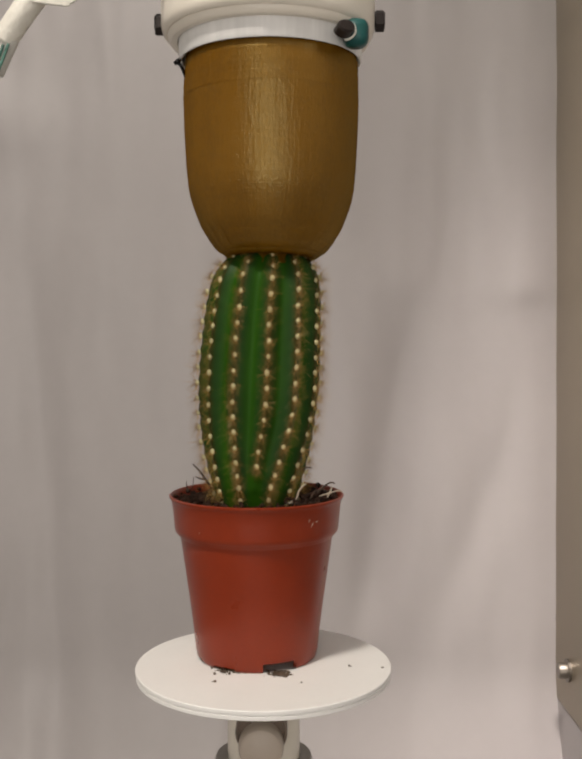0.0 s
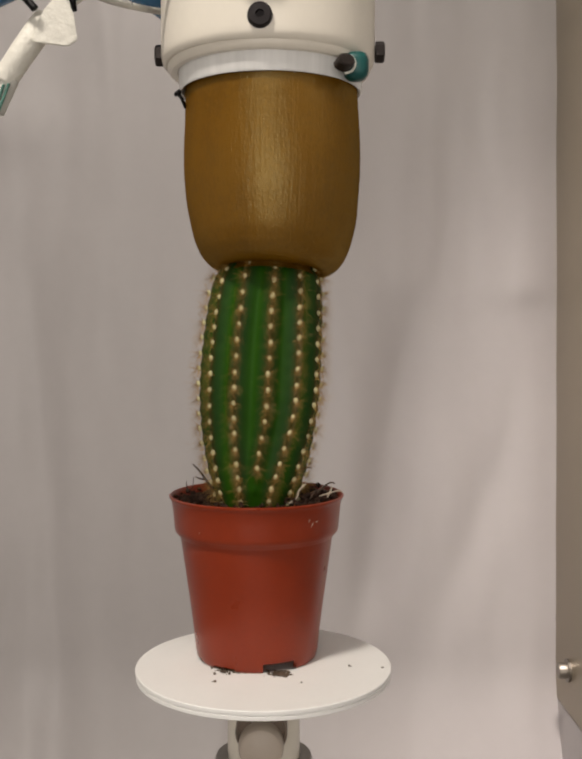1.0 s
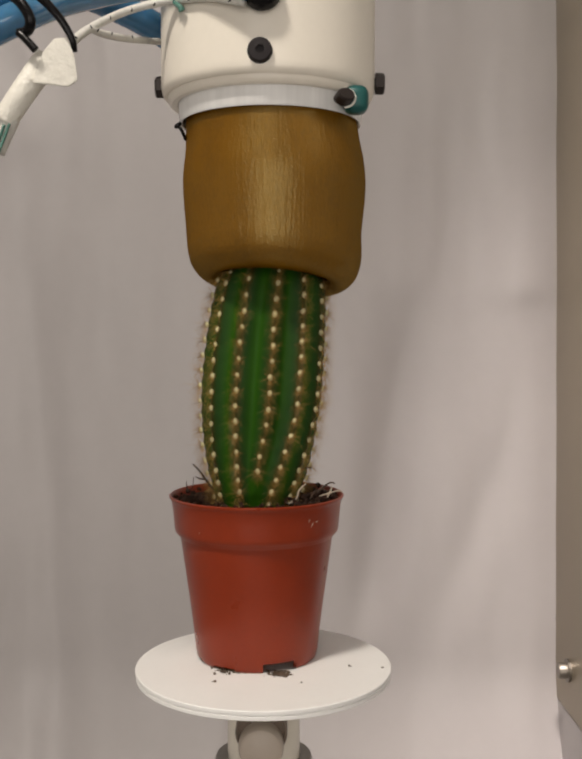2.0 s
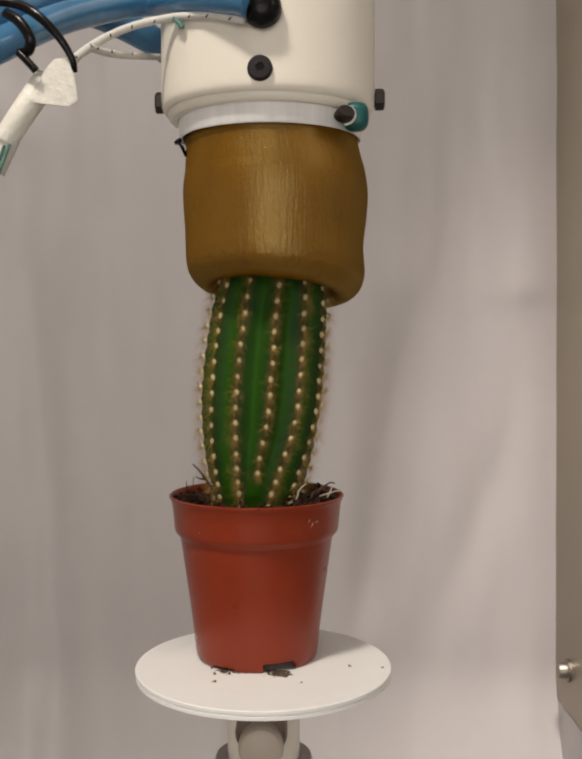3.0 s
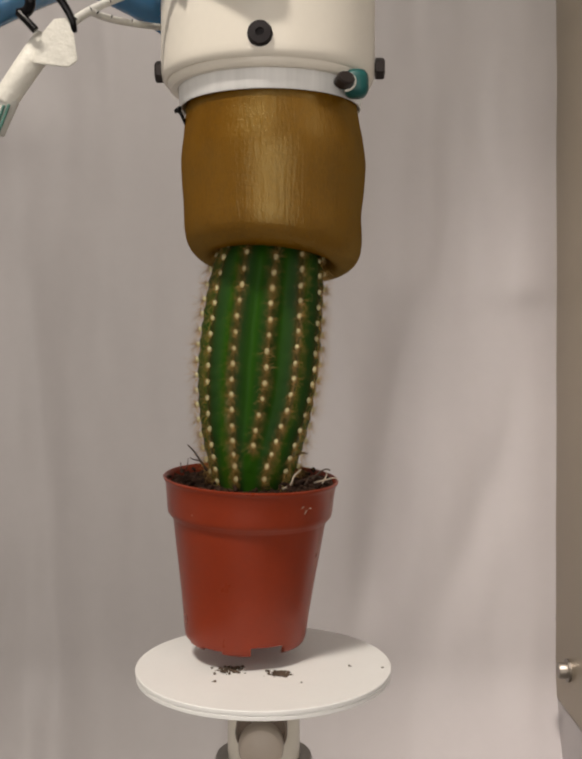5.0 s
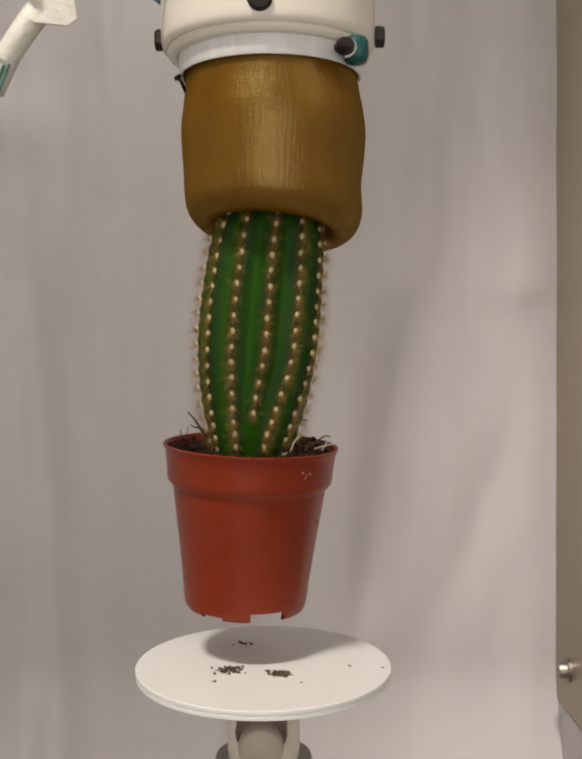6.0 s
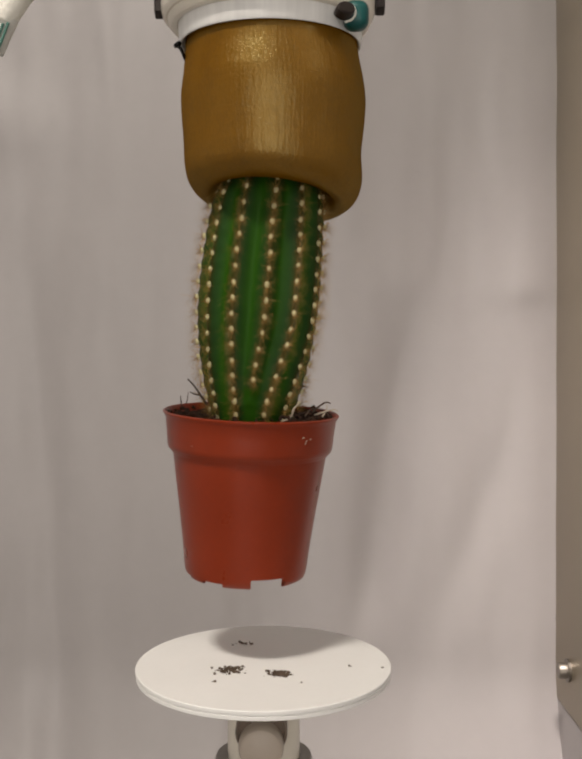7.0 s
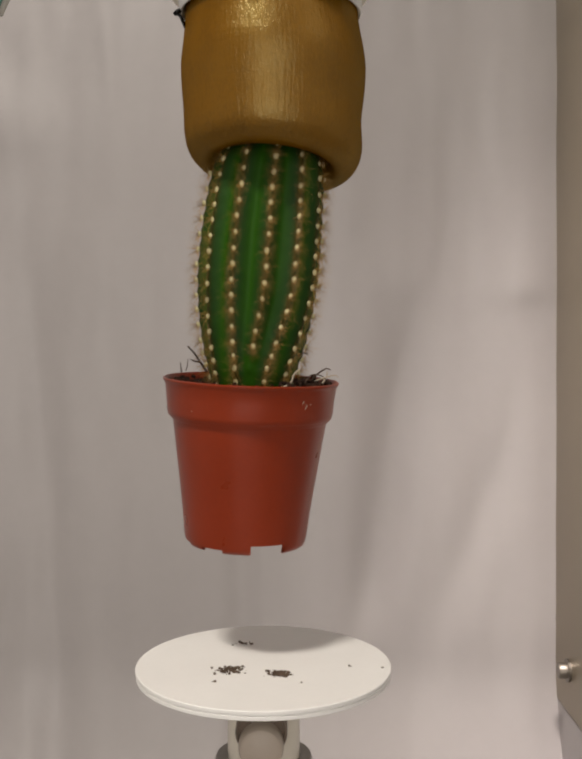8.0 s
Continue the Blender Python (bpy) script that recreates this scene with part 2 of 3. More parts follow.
def side_panel():
    """Brushed steel side plate with a bolt, and the white board under it."""
    zb = at(1148, 1432, DEEP).z
    p = thing("side_panel", pose(CORNER_X, WALL_Y, zb, 0, -0.62, 0), "brushed beige steel side panel with a hex bolt", "panel")
    part("plate", box(0.004, 0.26, 1.2, (0.002, -0.126, 0.6), 0.0008), M_STEEL, p)
    b = at(1180, 1385, DEEP * 547 / 579)
    bolt = lathe([(0, 0.013), (0.0080, 0.013), (0.0092, 0.011), (0.0092, 0.003), (0.0135, 0.0028), (0.0135, 0), (0, 0)], 24)
    bmesh.ops.transform(bolt, matrix=Matrix.Translation((0, b.y - WALL_Y, b.z - zb)) @ Matrix.Rotation(radians(-90), 4, "Y"), verts=bolt.verts)
    part("bolt", bolt, M_CHROME, p, "bright steel bolt with washer")
    bm = box(0.012, 0.36, 0.30, (CORNER_X + 0.0066, WALL_Y - 0.176, zb - 0.1515), 0.001)
    tagged(obj("side_board", bm, M_SHEET, smooth=False), label="white side board below the steel panel", category="board", kind="structure")


backdrop_sheet()
room()
side_panel()


# ---- the stand ----
def stand():
    s = thing("support_stand", pose(0, 0, 1.0), "round white plastic plate on a cream pipe stand", "stand")
    part("plate", lathe([(0, -0.0050), (0.0654, -0.0050), (0.0660, -0.0046), (0.0661, -0.0029), (0.0656, -0.0026), (0.0656, -0.0022), (0.0663, -0.0019),
                         (0.0664, -0.0004), (0.0661, 0), (0, 0)], 128), M_PLATE, s, "white round plate with a grooved edge")
    part("pole", lathe([(0.0150, -1.0), (0.0188, -1.0), (0.0188, -0.0050), (0.0150, -0.0050)], 64, True), M_PVC, s, "cream plastic pipe")
    cl = lathe([(0.0192, -0.070), (0.0245, -0.069), (0.0256, -0.066), (0.0256, -0.051), (0.0248, -0.0485), (0.0192, -0.048)], 64, True)
    part("clamp_ring", cl, M_GREY, s, "grey clamp ring round the pipe")
    br = lathe([(0.0130, 0.0), (0.0130, 0.0245), (0.0125, 0.0255), (0.0118, 0.0255), (0.0114, 0.0240), (0, 0.0240)], 48)
    bmesh.ops.transform(br, matrix=Matrix.Translation((-0.0005, 0, -0.0270)) @ Matrix.Rotation(radians(90), 4, "X"), verts=br.verts)
    part("knob_socket", br, M_SOCKET, s, "brown socket on the pipe")
    br = lathe([(0.0113, 0.0), (0.0113, 0.029), (0.0110, 0.0315), (0.0102, 0.0335), (0.0086, 0.0345), (0, 0.0350)], 48)
    bmesh.ops.transform(br, matrix=Matrix.Translation((-0.0005, 0, -0.0325)) @ Matrix.Rotation(radians(90), 4, "X"), verts=br.verts)
    part("front_knob", br, M_KNOB, s, "rounded beige knob")
    return s


stand()


# ---- the pot ----
POT = Vector((-0.0040, 0.015, 1.0))


def pot():
    p = thing("plant_pot", pose(*POT), "terracotta-coloured plastic nursery pot full of soil", "pot")
    k = 0.0002575
    out = [(119, 0), (123, 3), (124.6, 8), (126, 14), (127, 20), (131, 60), (140, 130), (150, 200), (158.5, 261)]
    rim = [(158.5, 261), (166, 261.5), (168.3, 264.5), (169.8, 273), (172, 300), (175, 325), (178, 331), (180, 334), (180, 337), (177, 338.5)]
    inner = [(174, 335), (171, 310), (166, 262), (155, 250), (146, 195), (136, 130), (127, 60), (122, 23), (0, 23)]
    n = 96
    bm = bmesh.new()
    rows = out + rim[1:] + inner
    rings = []
    for idx, (r, z) in enumerate(rows):
        if r == 0:
            rings.append([bm.verts.new((0, 0, z * k))])
            continue
        ring = []
        for i in range(n):
            a = 2 * math.pi * i / n
            ring.append(bm.verts.new((r * k * math.cos(a), r * k * math.sin(a), z * k)))
        rings.append(ring)

    def notch(i, lvl):
        # drain gaps cut into the foot
        d = (math.degrees(2 * math.pi * (i + 0.5) / n)) % 360
        return any(lvl < top and abs((d - c + 180) % 360 - 180) < w for c, w, top in ((292, 16, 4), (308, 4, 3), (200, 11, 2), (110, 14, 4), (20, 12, 3), (240, 11, 2)))

    for lvl, (a, b) in enumerate(zip(rings, rings[1:])):
        for i in range(n):
            j = (i + 1) % n
            if notch(i, lvl):
                continue
            if len(b) == 1:
                bm.faces.new((a[i], a[j], b[0]))
            else:
                bm.faces.new((a[i], a[j], b[j], b[i]))
    # inside of the foot ring
    foot = [bm.verts.new((114 * k * math.cos(2 * math.pi * i / n), 114 * k * math.sin(2 * math.pi * i / n), 0)) for i in range(n)]
    top = [bm.verts.new((117 * k * math.cos(2 * math.pi * i / n), 117 * k * math.sin(2 * math.pi * i / n), 21.5 * k)) for i in range(n)]
    for i in range(n):
        if not notch(i, 0):
            j = (i + 1) % n
            bm.faces.new((foot[i], foot[j], rings[0][j], rings[0][i]))
            bm.faces.new((foot[j], foot[i], top[i], top[j]))
    sharpen(bm, 40)
    part("pot_wall", bm, M_POT, p)
    # soil
    rnd = random.Random(4)
    bm = bmesh.new()
    ns = 60
    last = None
    for q in range(24):
        r = 171 * k * (1 - q / 24)
        ring = []
        for i in range(ns):
            a = 2 * math.pi * i / ns
            x, y = r * math.cos(a), r * math.sin(a)
            h = 318 * k + 0.0035 * noise.noise(Vector((x * 90, y * 90, 1))) + 0.002 * noise.noise(Vector((x * 300, y * 300, 2)))
            h += 0.0025 * max(0, x / (171 * k)) ** 2
            ring.append(bm.verts.new((x, y, h)))
        if last:
            for i in range(ns):
                bm.faces.new((last[i], last[(i + 1) % ns], ring[(i + 1) % ns], ring[i]))
        last = ring
    bm.faces.new(last)
    part("soil", bm, M_SOIL, p, "dark crumbly potting soil")
    # crumbs and fibres standing out of the soil
    bm = bmesh.new()
    for q in range(260):
        a, r = rnd.uniform(0, 6.283), 171 * k * math.sqrt(rnd.uniform(0.25, 0.97))
        s = rnd.uniform(0.0006, 0.0020)
        m = Matrix.Translation((r * math.cos(a), r * math.sin(a), 320 * k + rnd.uniform(0, 0.003) + 0.002 * (math.cos(a) > 0.5))) @ \
            Euler((rnd.uniform(0, 6), rnd.uniform(0, 6), 0)).to_matrix().to_4x4() @ Matrix.Diagonal((s, s * rnd.uniform(0.5, 1), s * rnd.uniform(0.4, 0.8), 1))
        bmesh.ops.create_icosphere(bm, subdivisions=1, radius=1, matrix=m)
    for q in range(90):
        # slivers of bark, most of them on one side
        a, r = rnd.gauss(-0.2, 0.6), 171 * k * rnd.uniform(0.62, 0.96)
        s = rnd.uniform(0.0009, 0.0022)
        m = Matrix.Translation((r * math.cos(a), r * math.sin(a), 324 * k + rnd.uniform(0, 0.004))) @ \
            Euler((rnd.uniform(-0.8, 0.8), rnd.uniform(-0.8, 0.8), rnd.uniform(0, 6))).to_matrix().to_4x4() @ Matrix.Diagonal((s, s * 0.3, s * 0.25, 1))
        bmesh.ops.create_icosphere(bm, subdivisions=1, radius=1, matrix=m)
    for v in bm.verts:
        v.co += Vector((rnd.uniform(-1, 1), rnd.uniform(-1, 1), rnd.uniform(-1, 1))) * 0.0003
    tagged(part("loose_soil", bm, M_SOIL, p, "loose crumbs of soil", False), kind="stuff")
    def inside(x, y, d):
        return at(x, y, d) - POT
    bits = (("root", [(596, 1040, 0.495), (612, 1030, 0.492), (618, 1012, 0.492), (632, 998, 0.495)], 0.0007, M_ROOT, "pale curled root"),
            ("twig", [(440, 1010, 0.51), (425, 990, 0.51), (412, 972, 0.51), (398, 958, 0.51)], 0.0007, M_TWIG, ""),
            ("twig", [(424, 990, 0.51), (412, 988, 0.51), (404, 984, 0.51)], 0.0005, M_TWIG, ""),
            ("twig", [(388, 1015, 0.50), (386, 1004, 0.50), (385, 994, 0.50)], 0.0004, M_TWIG, ""),
            ("twig", [(396, 1010, 0.505), (399, 1000, 0.505), (400, 985, 0.505)], 0.0003, M_TWIG, ""),
            ("twig", [(655, 1018, 0.50), (668, 1005, 0.50), (682, 996, 0.50), (692, 998, 0.50)], 0.0006, M_TWIG, ""),
            ("twig", [(660, 1024, 0.495), (678, 1018, 0.49), (700, 1012, 0.49), (708, 1016, 0.49)], 0.0005, M_ROOT, "chip of pale bark"),
            ("twig", [(640, 1030, 0.49), (652, 1012, 0.495), (672, 1012, 0.495), (690, 1024, 0.495)], 0.0004, M_TWIG, ""),
            ("twig", [(625, 1028, 0.495), (640, 1020, 0.50), (655, 1022, 0.50)], 0.0013, M_SOIL, ""),
            ("twig", [(676, 1026, 0.50), (684, 1010, 0.505), (684, 1000, 0.505)], 0.0005, M_ROOT, "chip of pale bark"),
            ("twig", [(622, 972, 0.505), (632, 965, 0.505), (644, 966, 0.505)], 0.0006, M_TWIG, ""))
    for name, pts, rad, mat, label in bits:
        part(name, tube([inside(*q) for q in pts], lambda u, rad=rad: rad * (1 - 0.5 * u), 7, 5), mat, p, label)
    # pale scuffs pressed into the rim
    for x, y, ln in ((643, 1082, 6), (637, 1074, 3), (411, 1098, 3), (652, 1076, 1.5)):
        d = 0.515 - math.sqrt(0.0446 ** 2 - ((x - 530) * 0.00024) ** 2)
        a, b = inside(x, y + ln, d), inside(x + 4, y - ln * 0.6, d)
        part("scuff", tube([a, (a + b) / 2, b], 0.00015, 6, 3), M_ROOT, p, "pale scuff on the rim")
    return p


PLANT_POT = pot()

# ---- the cactus ----
CACTUS = Vector((-0.0042, 0.015, 1.0817))
KC = 0.0002575


def cactus():
    c = thing("cactus", pose(*CACTUS), "green ribbed columnar cactus with pale areoles and brown spines", "cactus")
    ribs, phase = 12, 8.0
    prof = [(535, 0.1), (533, 18), (529, 38), (520, 62), (508, 82), (490, 98), (465, 110), (440, 115.5), (400, 119.5), (360, 122), (320, 124),
            (280, 125), (240, 125), (200, 122.5), (160, 118), (120, 111.5), (80, 103), (40, 92), (0, 81), (-40, 76), (-70, 74)]

    def radius(h):
        for (h1, r1), (h0, r0) in zip(prof, prof[1:]):
            if h >= h0:
                u = (h - h0) / (h1 - h0)
                return r0 + (r1 - r0) * u
        return prof[-1][1]

    def axis(h):
        # lean of the body
        h = max(0, h) / 480
        return 4 * h + 18 * h ** 2.2

    def rib(k, h):
        """The angle of rib k; on one side the ribs swing together towards the foot, where one of them ends."""
        u = min(1, max(0, (215 - h) / 215))
        u = u * u * (3 - 2 * u)
        swing = {0: -11, 1: -18, 2: -18, 3: -12, 4: -6, 11: 3}.get(k % ribs, 0)
        return phase + 360 / ribs * k + {1: -2.5, 2: -3}.get(k % ribs, 0) + swing * u

    def point(h, deg, extra=0.0):
        """deg from the front, to the right."""
        centres = sorted(((rib(k, h) - deg + 180) % 360 - 180, k) for k in range(ribs) if k or h > 40)
        lo = max(c for c, k in centres if c <= 1e-9) if centres[0][0] <= 1e-9 else centres[-1][0] - 360
        hi = min(c for c, k in centres if c >= 0) if centres[-1][0] >= 0 else centres[0][0] + 360
        gap = max(1e-6, hi - lo)
        d = min(-lo, hi) / gap * 2
        groove = 0.172 * d ** 1.3 * (1 - 0.245 * d ** 4) * min(1, max(0.25, h / 160))
        bump = 1.6 * (1 - d) * math.cos(2 * math.pi * (505 - h) / 31) if h < 495 else 0
        r = radius(h) * (1.0 - groove) + extra + bump
        a = radians(deg - 90)
        return Vector(((axis(h) + r * math.cos(a)) * KC, r * math.sin(a) * KC, h * KC))

    bm = bmesh.new()
    n, hs = 192, [535, 533, 530, 525, 519, 512, 503, 493, 480, 465, 450] + list(range(435, -71, -8))
    rings = [[bm.verts.new(point(h, 360 * i / n)) for i in range(n)] for h in hs]
    for a, b in zip(rings, rings[1:]):
        for i in range(n):
            bm.faces.new((a[i], b[i], b[(i + 1) % n], a[(i + 1) % n]))
    bm.faces.new(rings[0])
    bmesh.ops.recalc_face_normals(bm, faces=bm.faces)
    body = part("body", bm, M_CACTUS, c)
    crest = body.data.attributes.new("crest", "FLOAT", "POINT")
    groove = body.data.attributes.new("groove", "FLOAT", "POINT")
    for q, h in enumerate(hs):
        for i in range(n):
            off = min(abs((rib(k, h) - 360 * i / n + 180) % 360 - 180) for k in range(ribs) if k or h > 68)
            crest.data[q * n + i].value = 0.70 * max(0, 1 - off / 4.8)
            deep = min(1, max(0, (off - 4.0) / 11.0))
            groove.data[q * n + i].value = deep * deep * (3 - 2 * deep)
    # areoles and spines
    rnd = random.Random(9)
    dots, tufts = [], []
    for v in range(4):
        bm = bmesh.new()
        bmesh.ops.create_icosphere(bm, subdivisions=2, radius=1, matrix=Matrix.Diagonal((0.00112, 0.0010, 0.00155, 1)))
        for w in bm.verts:
            w.co *= 1 + 0.15 * noise.noise(w.co * 2500 + Vector((v, 0, 0)))
        me = bpy.data.meshes.new("areole")
        bm.to_mesh(me)
        bm.free()
        me.materials.append(M_AREOLE)
        me.shade_smooth()
        dots.append(me)
        bm = bmesh.new()
        for q in range(80):
            # local y points outward, z along the rib
            a = rnd.uniform(0, 2 * math.pi)
            tip_over = radians(rnd.uniform(58, 86) if q < 32 else rnd.uniform(12, 66))
            tall = 1.1 if q < 32 else 1.7
            way = Vector((math.cos(a) * math.sin(tip_over), math.cos(tip_over), tall * math.sin(a) * math.sin(tip_over) - 0.06)).normalized()
            ln = rnd.uniform(0.0032, 0.0076) if q < 32 else rnd.uniform(0.0042, 0.0098)
            side = way.orthogonal().normalized()
            o2 = way.cross(side)
            base = [bm.verts.new(0.000041 * (side * math.cos(t) + o2 * math.sin(t))) for t in (0, 2.094, 4.189)]
            mid = [bm.verts.new(way * ln * 0.6 + 0.000033 * (side * math.cos(t) + o2 * math.sin(t))) for t in (0, 2.094, 4.189)]
            tip = bm.verts.new(way * ln + Vector((0, 0, -0.0004)))
            for i in range(3):
                bm.faces.new((base[i], base[(i + 1) % 3], mid[(i + 1) % 3], mid[i]))
                bm.faces.new((mid[i], mid[(i + 1) % 3], tip))
        me = bpy.data.meshes.new("spine_tuft")
        bm.to_mesh(me)
        bm.free()
        me.materials.append(M_SPINE)
        tufts.append(me)
    for k in range(ribs):
        h = 505 - (k % 2) * 14
        step = 0
        while h > (68 if k == 0 else 4):
            deg = rib(k, h)
            p, q = point(h + 4, deg), point(h - 4, deg)
            up = (p - q).normalized()
            a = radians(deg - 90)
            out = Vector((math.cos(a), math.sin(a), 0))
            out = (out - up * out.dot(up)).normalized()
            side = out.cross(up)
            m = Matrix((side, out, up)).transposed().to_4x4()
            m.translation = point(h, deg + rnd.uniform(-0.6, 0.6)) + out * 0.0005
            v = rnd.randrange(4)
            ob = new("areole", dots[v])
            ob.parent = c
            s = rnd.uniform(0.85, 1.1) * (0.8 if h > 470 else 1)
            ob.matrix_basis = m @ Matrix.Rotation(rnd.uniform(-0.2, 0.2), 4, "Y") @ Matrix.Scale(s, 4)
            sp = new("spine_tuft", tufts[(v + step) % 4])
            sp.parent = ob
            step += 1
            h -= (24 if h > 470 else 31 if h > 110 else 26) + rnd.uniform(-1.5, 1.5)
    return c


CACTUS_PLANT = cactus()

# ---- the gripper ----
KH = 0.000255
HEAD = Vector((0.0024, 0.010, at(553, 294, 0.51).z))
SHIFT = Vector((0.0018, 0, 0))


def local(x, y, depth):
    return at(x, y, depth) - HEAD


# Side profile of the membrane, from its top inside the collar round the lip to the inner end: hanging free, and pressed over the plant.
FREE = [(168, 190), (171, 40), (174.5, 0), (177, -30), (178, -78), (177, -130), (175, -178), (172, -228), (165, -278), (148, -328), (135, -353),
        (118, -378), (100, -393), (82, -401), (66, -402), (56, -392), (52, -370), (50, -345)]
HELD = [(168, 220), (172, 40), (175, 0), (177.5, -25), (182.5, -60), (187.5, -105), (187, -150), (184, -200), (183, -240), (182, -262), (177, -286),
        (166, -302), (151, -312), (137, -314), (125, -308), (117, -295), (113, -270), (112, -235)]


def along(profile):
    """A function from the length along the profile, from its inner end, to (radius, height)."""
    pts = smooth_path([(r, 0, z) for r, z in profile[::-1]], 12)
    run = [0.0]
    for p, q in zip(pts, pts[1:]):
        run.append(run[-1] + (q - p).length)
    rs, zs = [p.x for p in pts], [p.z for p in pts]
    return lambda s: (float(np.interp(s, run, rs)) * KH, float(np.interp(s, run, zs)) * KH)


FREE_AT, HELD_AT = along(FREE), along(HELD)
CUTS = [0, 70, 105, 128, 148, 166, 183, 199, 215, 232, 250, 269, 289, 310, 332, 355, 378, 400, 420, 438, 455, 474, 500, 545, 600]
GORES = 26


def skin_point(s, phi, u, drop, lean, back, aside):
    """A point of the skin: u from hanging free (0) to pressed (1); the lip sinks, leans to the right and to the back, or shifts aside."""
    a, b = FREE_AT(s), HELD_AT(s)
    r, z = a[0] + (b[0] - a[0]) * u, a[1] + (b[1] - a[1]) * u
    # a shallow dent round one side, and a swelling above and below it
    side = max(0, math.cos(phi)) ** 2 * u
    r *= 1 + side * (0.012 * math.exp(-((z / KH + 95) / 40) ** 2) - 0.016 * math.exp(-((z / KH + 205) / 38) ** 2) + 0.010 * math.exp(-((z / KH + 262) / 28) ** 2))
    w = min(1, max(0, -z / (240 * KH)))
    w = w * w * (3 - 2 * w)
    z -= w * (drop * KH + (lean * math.cos(phi) + back * math.sin(phi)) * r)
    side = min(1, max(0, -z / (60 * KH)))
    return Vector((r * math.cos(phi) + aside * KH * side, r * math.sin(phi), z))


def skin_frame(s, phi, *state):
    """The place and the turn of the skin about one of its points."""
    q = skin_point(s, phi, *state)
    t = (skin_point(s + 6, phi, *state) - skin_point(s - 6, phi, *state)).normalized()
    around = skin_point(s, phi + 0.06, *state) - skin_point(s, phi - 0.06, *state)
    n = around.cross(t).normalized()
    m = Matrix((t.cross(n), t, n)).transposed().to_4x4()
    m.translation = q
    return m


REST = (1.0, 0, 0.085, 0.155, 2)
LOOSE = (0.0, -5, 0.02, 0.0, 0)


def membrane(g):
    """The elastic skin, as overlapping rigid pieces that slide and tilt."""
    skin = new("membrane")
    skin.parent = g
    skin.location = SHIFT
    tagged(skin, label="amber translucent latex membrane, pressed over the plant")
    pieces = []
    for gi in range(GORES):
        phi = 2 * math.pi * (gi + 0.5) / GORES
        half = math.pi / GORES * 1.12
        for s0, s1 in zip(CUTS, CUTS[1:]):
            rows = max(4, int((s1 - s0) / 9))
            verts, normals, faces = [], [], []
            mid = (s0 + s1) / 2
            back_turn = skin_frame(mid, phi, *REST).to_3x3() @ skin_frame(mid, phi, *LOOSE).to_3x3().transposed()
            for i in range(rows + 1):
                s = s0 - 4 + (s1 - s0 + 8) * i / rows
                for j in range(7):
                    m = skin_frame(s, phi + half * (j / 3 - 1), *REST)
                    verts.append(m.translation)
                    # shading normals between the two shapes
                    free = back_turn @ skin_frame(s, phi + half * (j / 3 - 1), *LOOSE).to_3x3().col[2]
                    normals.append((m.col[2].xyz * 0.7 + free * 0.3).normalized())
            for i in range(rows):
                for j in range(6):
                    a = i * 7 + j
                    faces.append((a, a + 1, a + 8, a + 7))
            me = bpy.data.meshes.new("membrane_piece")
            me.from_pydata(verts, [], faces)
            me.materials.append(M_LATEX)
            me.shade_smooth()
            me.normals_split_custom_set_from_vertices(normals)
            ob = new("membrane_piece", me)
            ob.parent = skin
            pieces.append((ob, phi, (s0 + s1) / 2))
    return pieces


def piece_pose(phi, s, *state):
    return skin_frame(s, phi, *state) @ skin_frame(s, phi, *REST).inverted()


